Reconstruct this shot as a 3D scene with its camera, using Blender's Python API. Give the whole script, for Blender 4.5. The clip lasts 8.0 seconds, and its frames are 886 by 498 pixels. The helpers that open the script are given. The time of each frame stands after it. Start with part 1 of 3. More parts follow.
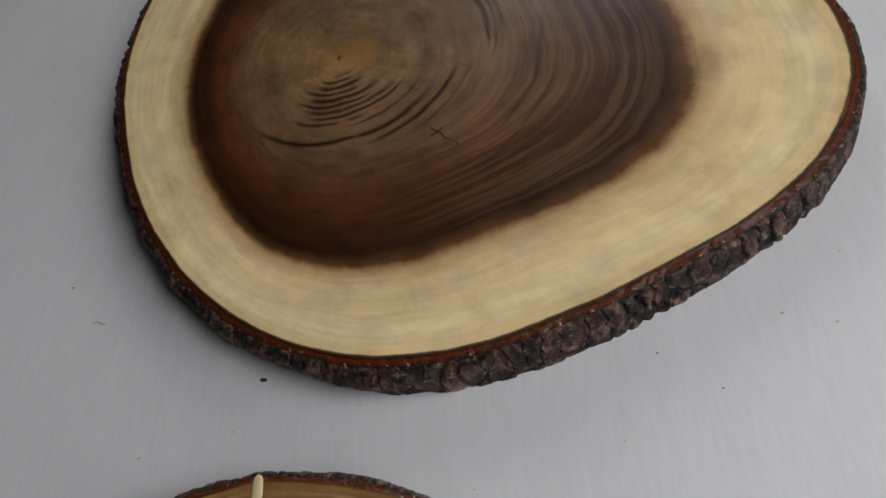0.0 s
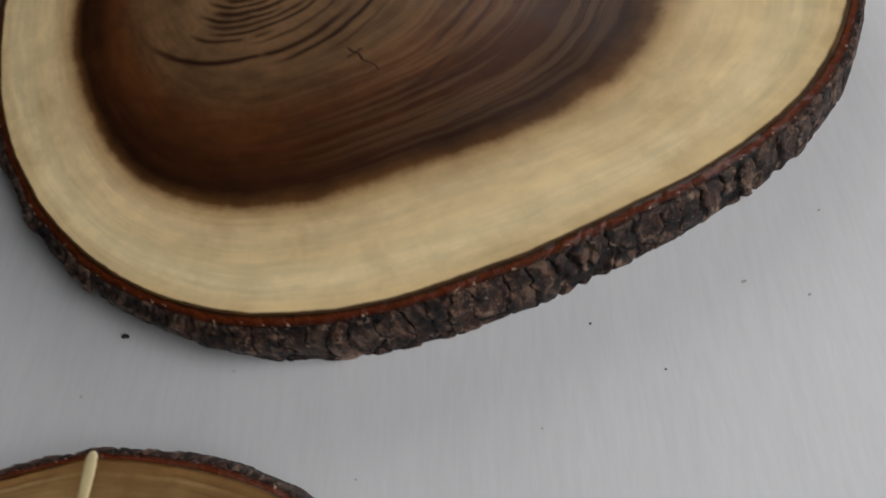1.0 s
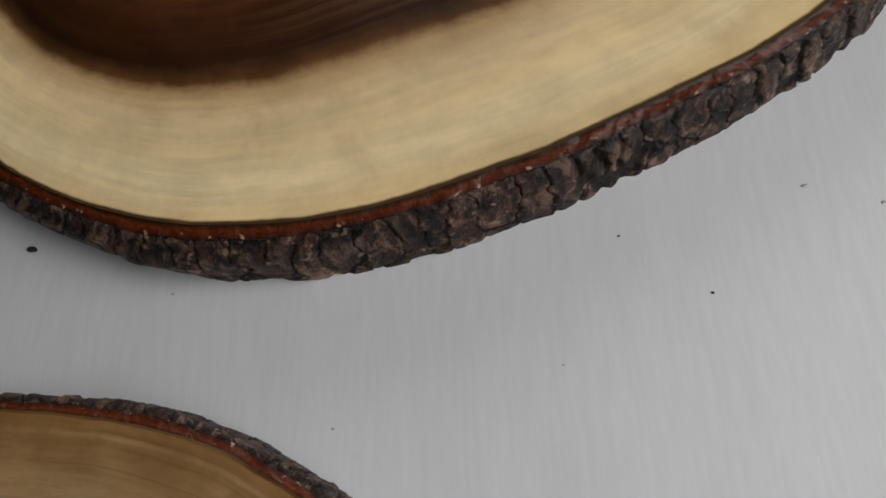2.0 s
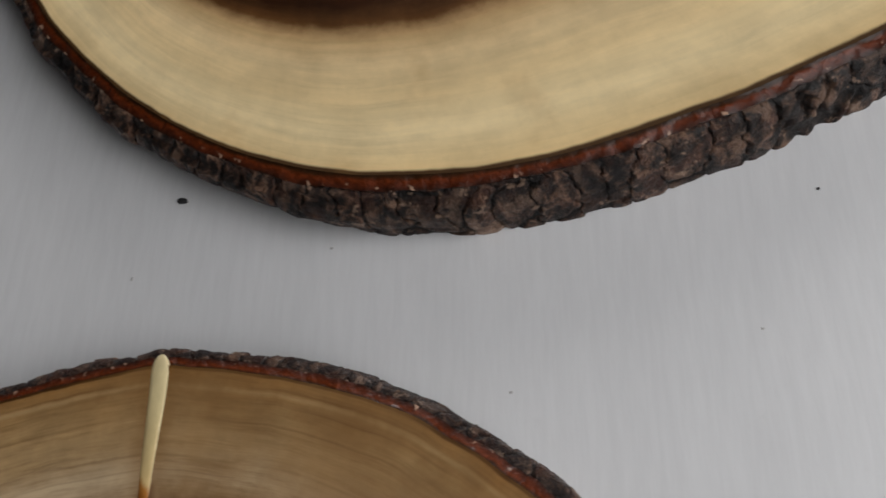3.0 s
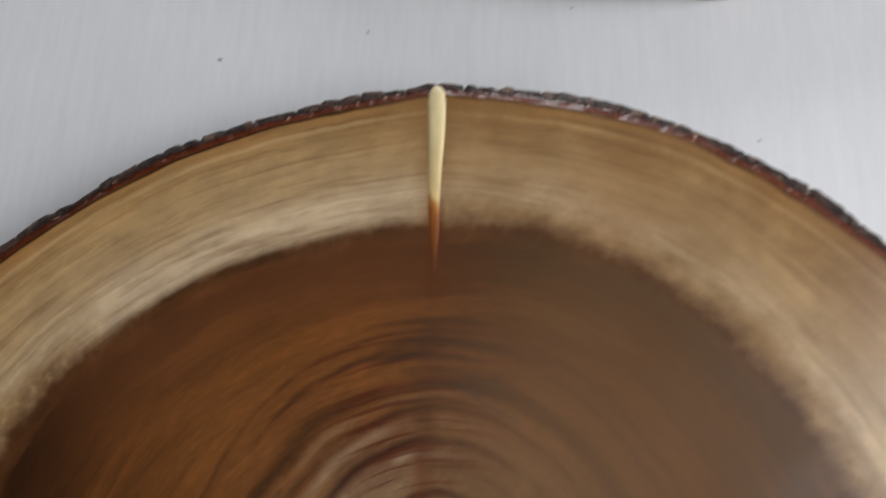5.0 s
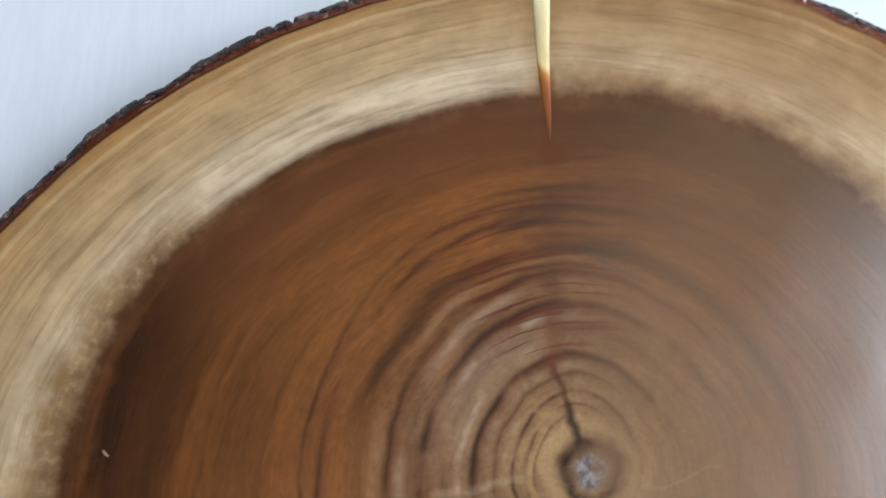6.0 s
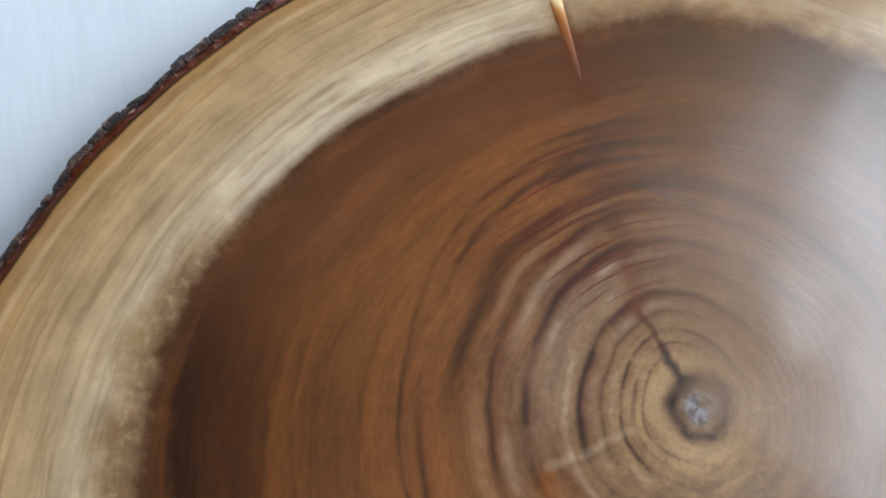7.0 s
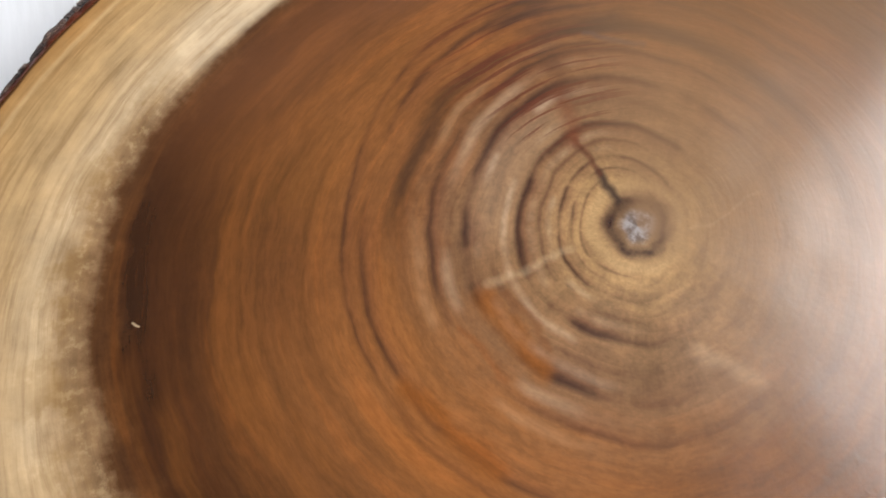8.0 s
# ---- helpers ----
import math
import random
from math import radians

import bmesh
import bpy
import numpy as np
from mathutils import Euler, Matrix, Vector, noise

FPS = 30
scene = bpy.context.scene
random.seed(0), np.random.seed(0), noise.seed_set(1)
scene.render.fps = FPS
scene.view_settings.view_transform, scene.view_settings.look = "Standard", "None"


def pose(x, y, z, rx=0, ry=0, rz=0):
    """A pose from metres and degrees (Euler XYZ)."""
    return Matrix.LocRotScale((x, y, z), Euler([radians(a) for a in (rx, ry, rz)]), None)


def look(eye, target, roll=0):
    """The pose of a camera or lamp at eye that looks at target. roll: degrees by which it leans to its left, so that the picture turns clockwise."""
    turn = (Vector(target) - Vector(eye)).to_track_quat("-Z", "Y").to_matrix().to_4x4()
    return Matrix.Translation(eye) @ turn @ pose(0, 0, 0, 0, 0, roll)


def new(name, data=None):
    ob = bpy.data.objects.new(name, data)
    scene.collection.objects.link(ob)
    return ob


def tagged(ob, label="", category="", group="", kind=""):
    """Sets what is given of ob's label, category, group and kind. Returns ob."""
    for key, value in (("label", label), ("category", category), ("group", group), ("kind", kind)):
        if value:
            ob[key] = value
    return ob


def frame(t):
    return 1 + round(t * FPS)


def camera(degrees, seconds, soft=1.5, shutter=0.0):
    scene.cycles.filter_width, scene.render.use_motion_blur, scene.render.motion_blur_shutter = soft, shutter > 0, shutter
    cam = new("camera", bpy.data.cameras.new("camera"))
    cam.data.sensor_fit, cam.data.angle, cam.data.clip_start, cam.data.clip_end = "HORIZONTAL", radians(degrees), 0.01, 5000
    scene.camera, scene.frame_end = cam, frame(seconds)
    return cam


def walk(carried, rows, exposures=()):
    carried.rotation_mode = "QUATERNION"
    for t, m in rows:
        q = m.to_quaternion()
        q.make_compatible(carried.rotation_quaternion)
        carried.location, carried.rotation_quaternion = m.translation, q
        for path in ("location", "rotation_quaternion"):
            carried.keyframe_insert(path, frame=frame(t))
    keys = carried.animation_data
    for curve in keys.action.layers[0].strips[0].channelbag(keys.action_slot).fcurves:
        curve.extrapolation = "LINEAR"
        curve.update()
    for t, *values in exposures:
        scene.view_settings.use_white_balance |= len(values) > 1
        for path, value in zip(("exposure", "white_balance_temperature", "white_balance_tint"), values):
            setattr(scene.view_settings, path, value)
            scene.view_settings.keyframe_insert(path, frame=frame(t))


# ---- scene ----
cam = camera(58.0, 8.0, soft=1.6, shutter=0.4)
PATH = [
    (0, (0.145, -0.167, 0.314), (-0.155, 0.992, -1.288), -19.6),
    (0.3, (0.1572, -0.1583, 0.2973), (-0.0989, 0.7101, -0.8986), -20.99),
    (0.5, (0.167, -0.15, 0.284), (-0.192, 0.978, -1.329), -21.5),
    (0.8, (0.1682, -0.1437, 0.2664), (-0.0661, 0.6872, -0.9602), -19.21),
    (1, (0.169, -0.14, 0.253), (-0.121, 0.953, -1.397), -17.4),
    (1.2, (0.165, -0.134, 0.238), (-0.101, 0.921, -1.44), -16.5),
    (2.3, (0.136, -0.1075, 0.2025), (0.0273, 0.5287, -1.1516), -12.65),
    (2.5, (0.1285, -0.1088, 0.1986), (0.0054, 0.5301, -1.153), -13.47),
    (2.7, (0.1208, -0.1066, 0.1955), (-0.0801, 0.5004, -1.1615), -19.24),
    (3, (0.111, -0.105, 0.198), (-0.188, 0.675, -1.62), -22.4),
    (3.2, (0.1035, -0.1113, 0.2016), (-0.1032, 0.4917, -1.1562), -20.41),
    (3.5, (0.0918, -0.1173, 0.2024), (-0.1591, 0.4505, -1.1632), -24.39),
    (3.8, (0.0856, -0.1208, 0.2036), (-0.198, 0.4059, -1.1719), -28.47),
    (4, (0.0816, -0.1217, 0.2033), (-0.1896, 0.3832, -1.1829), -28.12),
    (4.3, (0.0767, -0.1266, 0.2052), (-0.1895, 0.3657, -1.1865), -28.01),
    (4.5, (0.073, -0.128, 0.208), (-0.295, 0.501, -1.654), -29.7),
    (4.7, (0.0594, -0.1368, 0.2062), (-0.1557, 0.3537, -1.1949), -22.76),
    (4.8, (0.0512, -0.1408, 0.2051), (-0.1327, 0.3295, -1.2073), -20.04),
    (4.9, (0.044, -0.1476, 0.2037), (-0.1252, 0.3124, -1.214), -18.55),
    (5, (0.0361, -0.1517, 0.2027), (-0.1309, 0.2789, -1.2245), -20),
    (5.2, (0.0305, -0.1652, 0.194), (-0.1448, 0.3218, -1.2139), -19.06),
    (6.3, (-0.008, -0.178, 0.195), (-0.103, 0.294, -1.746), -13.7),
    (6.5, (-0.012, -0.173, 0.193), (-0.064, 0.258, -1.759), -12.3),
    (6.8, (-0.0273, -0.1674, 0.1888), (0.0129, 0.138, -1.2792), -3.35),
    (7, (-0.0326, -0.1703, 0.1856), (0.0305, 0.1511, -1.2782), -1.01),
    (7.3, (-0.0336, -0.1807, 0.1755), (0.0497, 0.191, -1.2754), 0.48),
    (7.5, (-0.033, -0.189, 0.174), (0.036, 0.257, -1.775), -3),
    (7.7, (-0.0289, -0.2049, 0.1745), (0.0044, 0.1659, -1.2785), -6.9),
    (8, (-0.023, -0.225, 0.177), (-0.003, 0.407, -1.72), -11.3),
]
walk(cam, [(t, look(eye, target, roll)) for t, eye, target, roll in PATH],
     [(0, -0.86, 6550, 10), (1, -0.9, 6600, 10), (2.5, -0.85, 6650, 10), (3.5, -0.65, 6650, 10), (4.5, -0.33, 6550, 10), (5.2, 0.0, 6350, 10), (6.3, 0.66, 5500, 4), (7.2, 0.54, 5500, 4), (8, 1.0, 6450, 10)])

# ---- world and light ----
world = bpy.data.worlds.new("sky")
scene.world = world
world.use_nodes = True
wt = world.node_tree
sky = wt.nodes.new("ShaderNodeTexSky")
sky.sky_type, sky.sun_disc = "NISHITA", False
sky.sun_elevation, sky.sun_rotation = radians(38), radians(60)
wt.links.new(sky.outputs["Color"], wt.nodes["Background"].inputs["Color"])
wt.nodes["Background"].inputs["Strength"].default_value = 0.1

WALL_X = 0.64                                   # inner face of the window wall
WIN_Y0, WIN_Y1, WIN_Z0, WIN_Z1 = -0.72, 0.22, 0.1, 1.36
NORTH_Y = 1.6                                   # inner face of the wall with the second window
NWIN_X0, NWIN_X1, NWIN_Z0, NWIN_Z1 = -0.05, 0.6, 0.06, 0.9


def daylight(eye, target, wide, high, power, colour):
    """The sky's light in a window's opening."""
    lamp = bpy.data.lights.new("window_daylight", "AREA")
    lamp.shape, lamp.size, lamp.size_y, lamp.energy, lamp.color = "RECTANGLE", wide, high, power, colour
    new("window_daylight", lamp).matrix_world = look(eye, target)


mid_y, mid_z = (WIN_Y0 + WIN_Y1) / 2, (WIN_Z0 + WIN_Z1) / 2
daylight((WALL_X + 0.03, mid_y, mid_z), (0, mid_y, mid_z), WIN_Y1 - WIN_Y0 - 0.1, WIN_Z1 - WIN_Z0 - 0.1, 16.5, (0.985, 0.992, 1.0))
mid_x, mid_z = (NWIN_X0 + NWIN_X1) / 2, (NWIN_Z0 + NWIN_Z1) / 2
daylight((mid_x, NORTH_Y + 0.03, mid_z), (mid_x, 0, mid_z), NWIN_X1 - NWIN_X0 - 0.1, NWIN_Z1 - NWIN_Z0 - 0.1, 19.0, (0.985, 0.992, 1.0))


# ---- material helpers ----
class Graph:
    """A node material under construction; values may be sockets or numbers."""

    def __init__(self, name):
        self.mat = bpy.data.materials.new(name)
        self.mat.use_nodes = True
        self.tree = self.mat.node_tree
        self.bsdf = self.tree.nodes["Principled BSDF"]

    def put(self, socket, value):
        if isinstance(value, bpy.types.NodeSocket):
            self.tree.links.new(value, socket)
        else:
            socket.default_value = value

    def math(self, op, a, b=0.0, c=0.0, clamp=False):
        n = self.tree.nodes.new("ShaderNodeMath")
        n.operation, n.use_clamp = op, clamp
        for s, v in zip(n.inputs, (a, b, c)):
            self.put(s, v)
        return n.outputs[0]

    def add(self, a, b):
        return self.math("ADD", a, b)

    def sub(self, a, b):
        return self.math("SUBTRACT", a, b)

    def mul(self, a, b):
        return self.math("MULTIPLY", a, b)

    def vec(self, op, a, b=(0, 0, 0), out=0, scale=None):
        n = self.tree.nodes.new("ShaderNodeVectorMath")
        n.operation = op
        self.put(n.inputs[0], a)
        if op not in ("LENGTH", "NORMALIZE", "SCALE"):
            self.put(n.inputs[1], b)
        if scale is not None:
            self.put(n.inputs["Scale"], scale)
        return n.outputs["Value"] if op in ("LENGTH", "DOT_PRODUCT", "DISTANCE") else n.outputs["Vector"]

    def join(self, x, y, z=0.0):
        n = self.tree.nodes.new("ShaderNodeCombineXYZ")
        for s, v in zip(n.inputs, (x, y, z)):
            self.put(s, v)
        return n.outputs[0]

    def split(self, v):
        n = self.tree.nodes.new("ShaderNodeSeparateXYZ")
        self.put(n.inputs[0], v)
        return n.outputs

    def noise(self, vector, scale, detail=3.0, rough=0.55, distort=0.0):
        n = self.tree.nodes.new("ShaderNodeTexNoise")
        self.put(n.inputs["Vector"], vector)
        n.inputs["Scale"].default_value, n.inputs["Detail"].default_value = scale, detail
        n.inputs["Roughness"].default_value, n.inputs["Distortion"].default_value = rough, distort
        return n.outputs["Fac"]

    def range(self, v, a, b, c=0.0, d=1.0, smooth=True):
        n = self.tree.nodes.new("ShaderNodeMapRange")
        n.interpolation_type = "SMOOTHSTEP" if smooth else "LINEAR"
        for s, x in zip(n.inputs, (v, a, b, c, d)):
            self.put(s, x)
        return n.outputs[0]

    def ramp(self, v, stops):
        n = self.tree.nodes.new("ShaderNodeValToRGB")
        e = n.color_ramp.elements
        while len(e) < len(stops):
            e.new(0.5)
        for el, (p, col) in zip(e, stops):
            el.position, el.color = p, (*srgb(col), 1)
        self.put(n.inputs[0], v)
        return n.outputs[0]

    def mix(self, fac, a, b, blend="MIX"):
        n = self.tree.nodes.new("ShaderNodeMix")
        n.data_type, n.blend_type = "RGBA", blend
        self.put(n.inputs[0], fac)
        for s, v in zip((n.inputs[6], n.inputs[7]), (a, b)):
            self.put(s, (*srgb(v), 1) if isinstance(v, tuple) and len(v) == 3 else v)
        return n.outputs[2]

    def gain(self, col, value):
        """col times a grey value."""
        return self.vec("SCALE", col, scale=value)

    def coords(self, kind):
        return self.tree.nodes.new("ShaderNodeTexCoord").outputs[kind]

    def bump(self, height, strength, distance):
        n = self.tree.nodes.new("ShaderNodeBump")
        n.inputs["Strength"].default_value, n.inputs["Distance"].default_value = strength, distance
        self.put(n.inputs["Height"], height)
        self.put(self.bsdf.inputs["Normal"], n.outputs[0])

    def done(self, col, rough, coat=0.0, coat_rough=0.2, spec=0.5, ior=1.58):
        self.put(self.bsdf.inputs["Base Color"], (*srgb(col), 1) if isinstance(col, tuple) else col)
        self.put(self.bsdf.inputs["Roughness"], rough)
        self.put(self.bsdf.inputs["Coat Weight"], coat)
        self.put(self.bsdf.inputs["Coat Roughness"], coat_rough)
        self.bsdf.inputs["Coat IOR"].default_value = ior
        self.put(self.bsdf.inputs["Specular IOR Level"], spec)
        return self.mat

    def segment(self, p, a, b, wide, soft=0.5):
        """1 on the line from a to b, falling to 0 at its half width."""
        ab = Vector((b[0] - a[0], b[1] - a[1], 0))
        pa = self.vec("SUBTRACT", p, (a[0], a[1], 0))
        h = self.math("DIVIDE", self.vec("DOT_PRODUCT", pa, tuple(ab)), ab.length_squared, clamp=True)
        d = self.vec("LENGTH", self.vec("SUBTRACT", pa, self.vec("SCALE", tuple(ab), scale=h)))
        return self.range(d, wide * soft, wide, 1.0, 0.0)


def srgb(c):
    """Linear colour of an 8-bit one."""
    return tuple((v / 255 / 12.92) if v <= 10 else ((v / 255 + 0.055) / 1.055) ** 2.4 for v in c)


def plain(name, col, rough, vary=0.06, scale=8.0, relief=0.15, spec=0.5):
    g = Graph(name)
    p = g.coords("Object")
    n = g.noise(p, scale, 5)
    f = g.noise(p, scale * 30, 3)
    k = g.add(g.range(n, 0.25, 0.75, 1 - vary, 1 + vary), g.range(f, 0.2, 0.8, -vary / 3, vary / 3))
    g.bump(f, relief, 0.0005)
    return g.done(g.gain((*srgb(col),), k), rough, spec=spec)


# ---- geometry helpers ----
def part(name, bm, material, parent=None, label=""):
    mesh = bpy.data.meshes.new(name)
    bm.to_mesh(mesh)
    bm.free()
    mesh.materials.append(material)
    ob = new(name, mesh)
    ob.parent = parent
    return tagged(ob, label)


def grid_part(name, verts, faces, material, parent=None, label="", uv=None):
    mesh = bpy.data.meshes.new(name)
    mesh.from_pydata(verts, [], faces)
    mesh.polygons.foreach_set("use_smooth", [True] * len(mesh.polygons))
    if uv is not None:
        layer = mesh.uv_layers.new(name="rings")
        idx = np.empty(len(mesh.loops), dtype=np.int32)
        mesh.loops.foreach_get("vertex_index", idx)
        layer.data.foreach_set("uv", uv[idx].astype(np.float32).ravel())
    mesh.materials.append(material)
    mesh.update()
    ob = new(name, mesh)
    ob.parent = parent
    return tagged(ob, label)


def box(bm, x0, x1, y0, y1, z0, z1, bevel=0.0):
    out = bmesh.ops.create_cube(bm, size=1.0, matrix=Matrix.Translation(((x0 + x1) / 2, (y0 + y1) / 2, (z0 + z1) / 2)) @ Matrix.Diagonal((x1 - x0, y1 - y0, z1 - z0, 1)))
    if bevel:
        edges = list({e for v in out["verts"] for e in v.link_edges})
        bmesh.ops.bevel(bm, geom=edges, offset=bevel, segments=3, profile=0.5, affect="EDGES")
    return bm


def empty(name, at=(0, 0, 0)):
    ob = new(name)
    ob.location = at
    return ob


def hash01(i, j, seed):
    n = (i.astype(np.int64) * 374761393 + j.astype(np.int64) * 668265263 + seed * 974634777) & 0x7FFFFFFF
    n = ((n ^ (n >> 13)) * 1274126177) & 0x7FFFFFFF
    n = ((n ^ (n >> 16)) * 60493 + 19990303) & 0x7FFFFFFF
    return (n ^ (n >> 11)) % 65536 / 65535.0


def value_noise(x, y, seed, wrap):
    """Smooth noise 0..1, repeating in x after wrap cells."""
    i, j = np.floor(x).astype(int), np.floor(y).astype(int)
    u, v = x - i, y - j
    u, v = u * u * (3 - 2 * u), v * v * (3 - 2 * v)
    a, b = i % wrap, (i + 1) % wrap
    return (hash01(a, j, seed) * (1 - u) + hash01(b, j, seed) * u) * (1 - v) + (hash01(a, j + 1, seed) * (1 - u) + hash01(b, j + 1, seed) * u) * v


def fractal(x, y, seed, wrap, octaves=4):
    total, amp = 0 * x, 0.0
    for o in range(octaves):
        total, amp = total + value_noise(x * 2 ** o, y * 2 ** o, seed + o, wrap * 2 ** o) * 0.55 ** o, amp + 0.55 ** o
    return total / amp


def cells(x, y, seed, wrap):
    """Distance across the nearest cell border (0 on the border), and a number for each cell."""
    i, j = np.floor(x).astype(int), np.floor(y).astype(int)
    f1, f2, who = np.full(x.shape, 9.0), np.full(x.shape, 9.0), np.zeros(x.shape)
    for di in (-1, 0, 1):
        for dj in (-1, 0, 1):
            a, b = (i + di) % wrap, j + dj
            d = np.hypot(i + di + 0.1 + 0.8 * hash01(a, b, seed) - x, j + dj + 0.1 + 0.8 * hash01(a, b, seed + 7) - y)
            near = d < f1
            f2 = np.where(near, f1, np.minimum(f2, d))
            who = np.where(near, hash01(a, b, seed + 13), who)
            f1 = np.where(near, d, f1)
    return f2 - f1, who


# ---- materials ----
def white_paint_board():
    """White painted board with fine brush streaks along y."""
    g = Graph("white_painted_tabletop")
    p = g.coords("Object")
    x, y, _ = g.split(p)
    wob = g.mul(g.sub(g.noise(p, 9.0, 2), 0.5), 0.004)
    streak = g.noise(g.join(g.mul(g.add(x, wob), 420.0), g.mul(y, 45.0)), 1.0, 4, 0.65)
    broad = g.noise(g.join(g.mul(x, 60.0), g.mul(y, 9.0)), 1.0, 3)
    cloud = g.noise(p, 7.0, 4)
    dirt = g.range(g.noise(p, 55.0, 4, 0.65), 0.66, 0.8, 0.0, 1.0)
    k = g.add(g.range(streak, 0.25, 0.75, 0.963, 1.025), g.range(broad, 0.3, 0.7, -0.016, 0.014))
    k = g.add(k, g.range(cloud, 0.3, 0.7, -0.02, 0.02))
    col = g.mix(g.mul(dirt, 0.12), (221, 221, 223), (175, 173, 171))
    g.bump(g.add(streak, g.mul(g.noise(p, 900.0, 2), 0.3)), 0.12, 0.0004)
    return g.done(g.gain(col, k), g.range(streak, 0.2, 0.8, 0.42, 0.58), spec=0.35)


def bark_material(name, warm):
    """Grey-brown bark: tan worn crests, dark hollows, fissures with their shade painted in near black; the UV map holds
    fissure depth and a number for each plate.
    """
    g = Graph(name)
    p = g.coords("Object")
    px, py, pz = g.split(p)
    q = g.join(px, py, g.mul(pz, 0.6))
    big = g.noise(q, 70.0, 4, 0.6)
    mid = g.noise(q, 260.0, 6, 0.7, 0.6)
    fine = g.noise(p, 1500.0, 3, 0.6)
    col = g.ramp(mid, [(0.4, (9, 6, 5)), (0.48, (36, 23, 18)), (0.545, (88, 62, 48)), (0.62, (136, 102, 82)), (0.74, (196, 160, 132))])
    col = g.mix(g.range(big, 0.5, 0.62, 0.0, 0.75), col, g.gain(col, 0.45))
    col = g.mix(g.mul(g.range(g.noise(p, 140.0, 3), 0.5, 0.64), 0.25 + 0.5 * warm), col, (84, 42, 24))
    col = g.mix(g.mul(g.range(g.noise(q, 105.0, 4, 0.6), 0.55, 0.63), 0.55), col, (152, 120, 100))
    crack, plate, _ = g.split(g.coords("UV"))
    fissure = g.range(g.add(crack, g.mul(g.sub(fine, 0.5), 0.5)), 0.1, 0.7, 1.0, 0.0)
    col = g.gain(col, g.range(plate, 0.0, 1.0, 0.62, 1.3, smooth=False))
    # shade inside the modelled fissures, put into the colour
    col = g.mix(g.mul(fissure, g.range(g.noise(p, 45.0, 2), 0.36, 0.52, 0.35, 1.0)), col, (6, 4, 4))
    flake = g.range(g.noise(p, 210.0, 4, 0.6), 0.6, 0.66)
    col = g.mix(g.mul(flake, 0.65), col, (190, 156, 132))
    col = g.mix(warm * 0.4, g.gain(col, 0.78), (44, 20, 11))
    g.bump(g.sub(g.add(g.mul(mid, 0.9), g.mul(fine, 0.35)), g.mul(fissure, 0.5)), 1.0, 0.002)
    return g.done(col, g.range(mid, 0.3, 0.7, 0.65, 0.42), coat=0.1, coat_rough=0.22, spec=0.35)


def inner_bark_material():
    """Varnished strip between wood and bark; the UV map's u runs outward across it."""
    g = Graph("varnished_inner_bark")
    p = g.coords("Object")
    n = g.noise(p, 160.0, 4, 0.6)
    f = g.noise(p, 700.0, 4, 0.6)
    across, _, _ = g.split(g.coords("UV"))
    u = g.add(across, g.mul(g.sub(n, 0.5), 0.5))
    col = g.ramp(u, [(0.0, (44, 28, 11)), (0.25, (60, 32, 12)), (0.45, (102, 43, 15)), (0.7, (84, 35, 15)), (1.0, (50, 26, 17))])
    col = g.gain(col, g.range(f, 0.25, 0.75, 0.6, 1.3))
    scuff = g.mul(g.range(g.noise(p, 330.0, 3, 0.6), 0.6, 0.67), g.range(u, 0.55, 0.85))
    col = g.mix(g.mul(scuff, 0.8), col, (196, 160, 136))
    g.bump(g.add(n, g.mul(f, 0.6)), 0.6, 0.001)
    return g.done(col, 0.42, coat=0.18, coat_rough=0.16, spec=0.2)


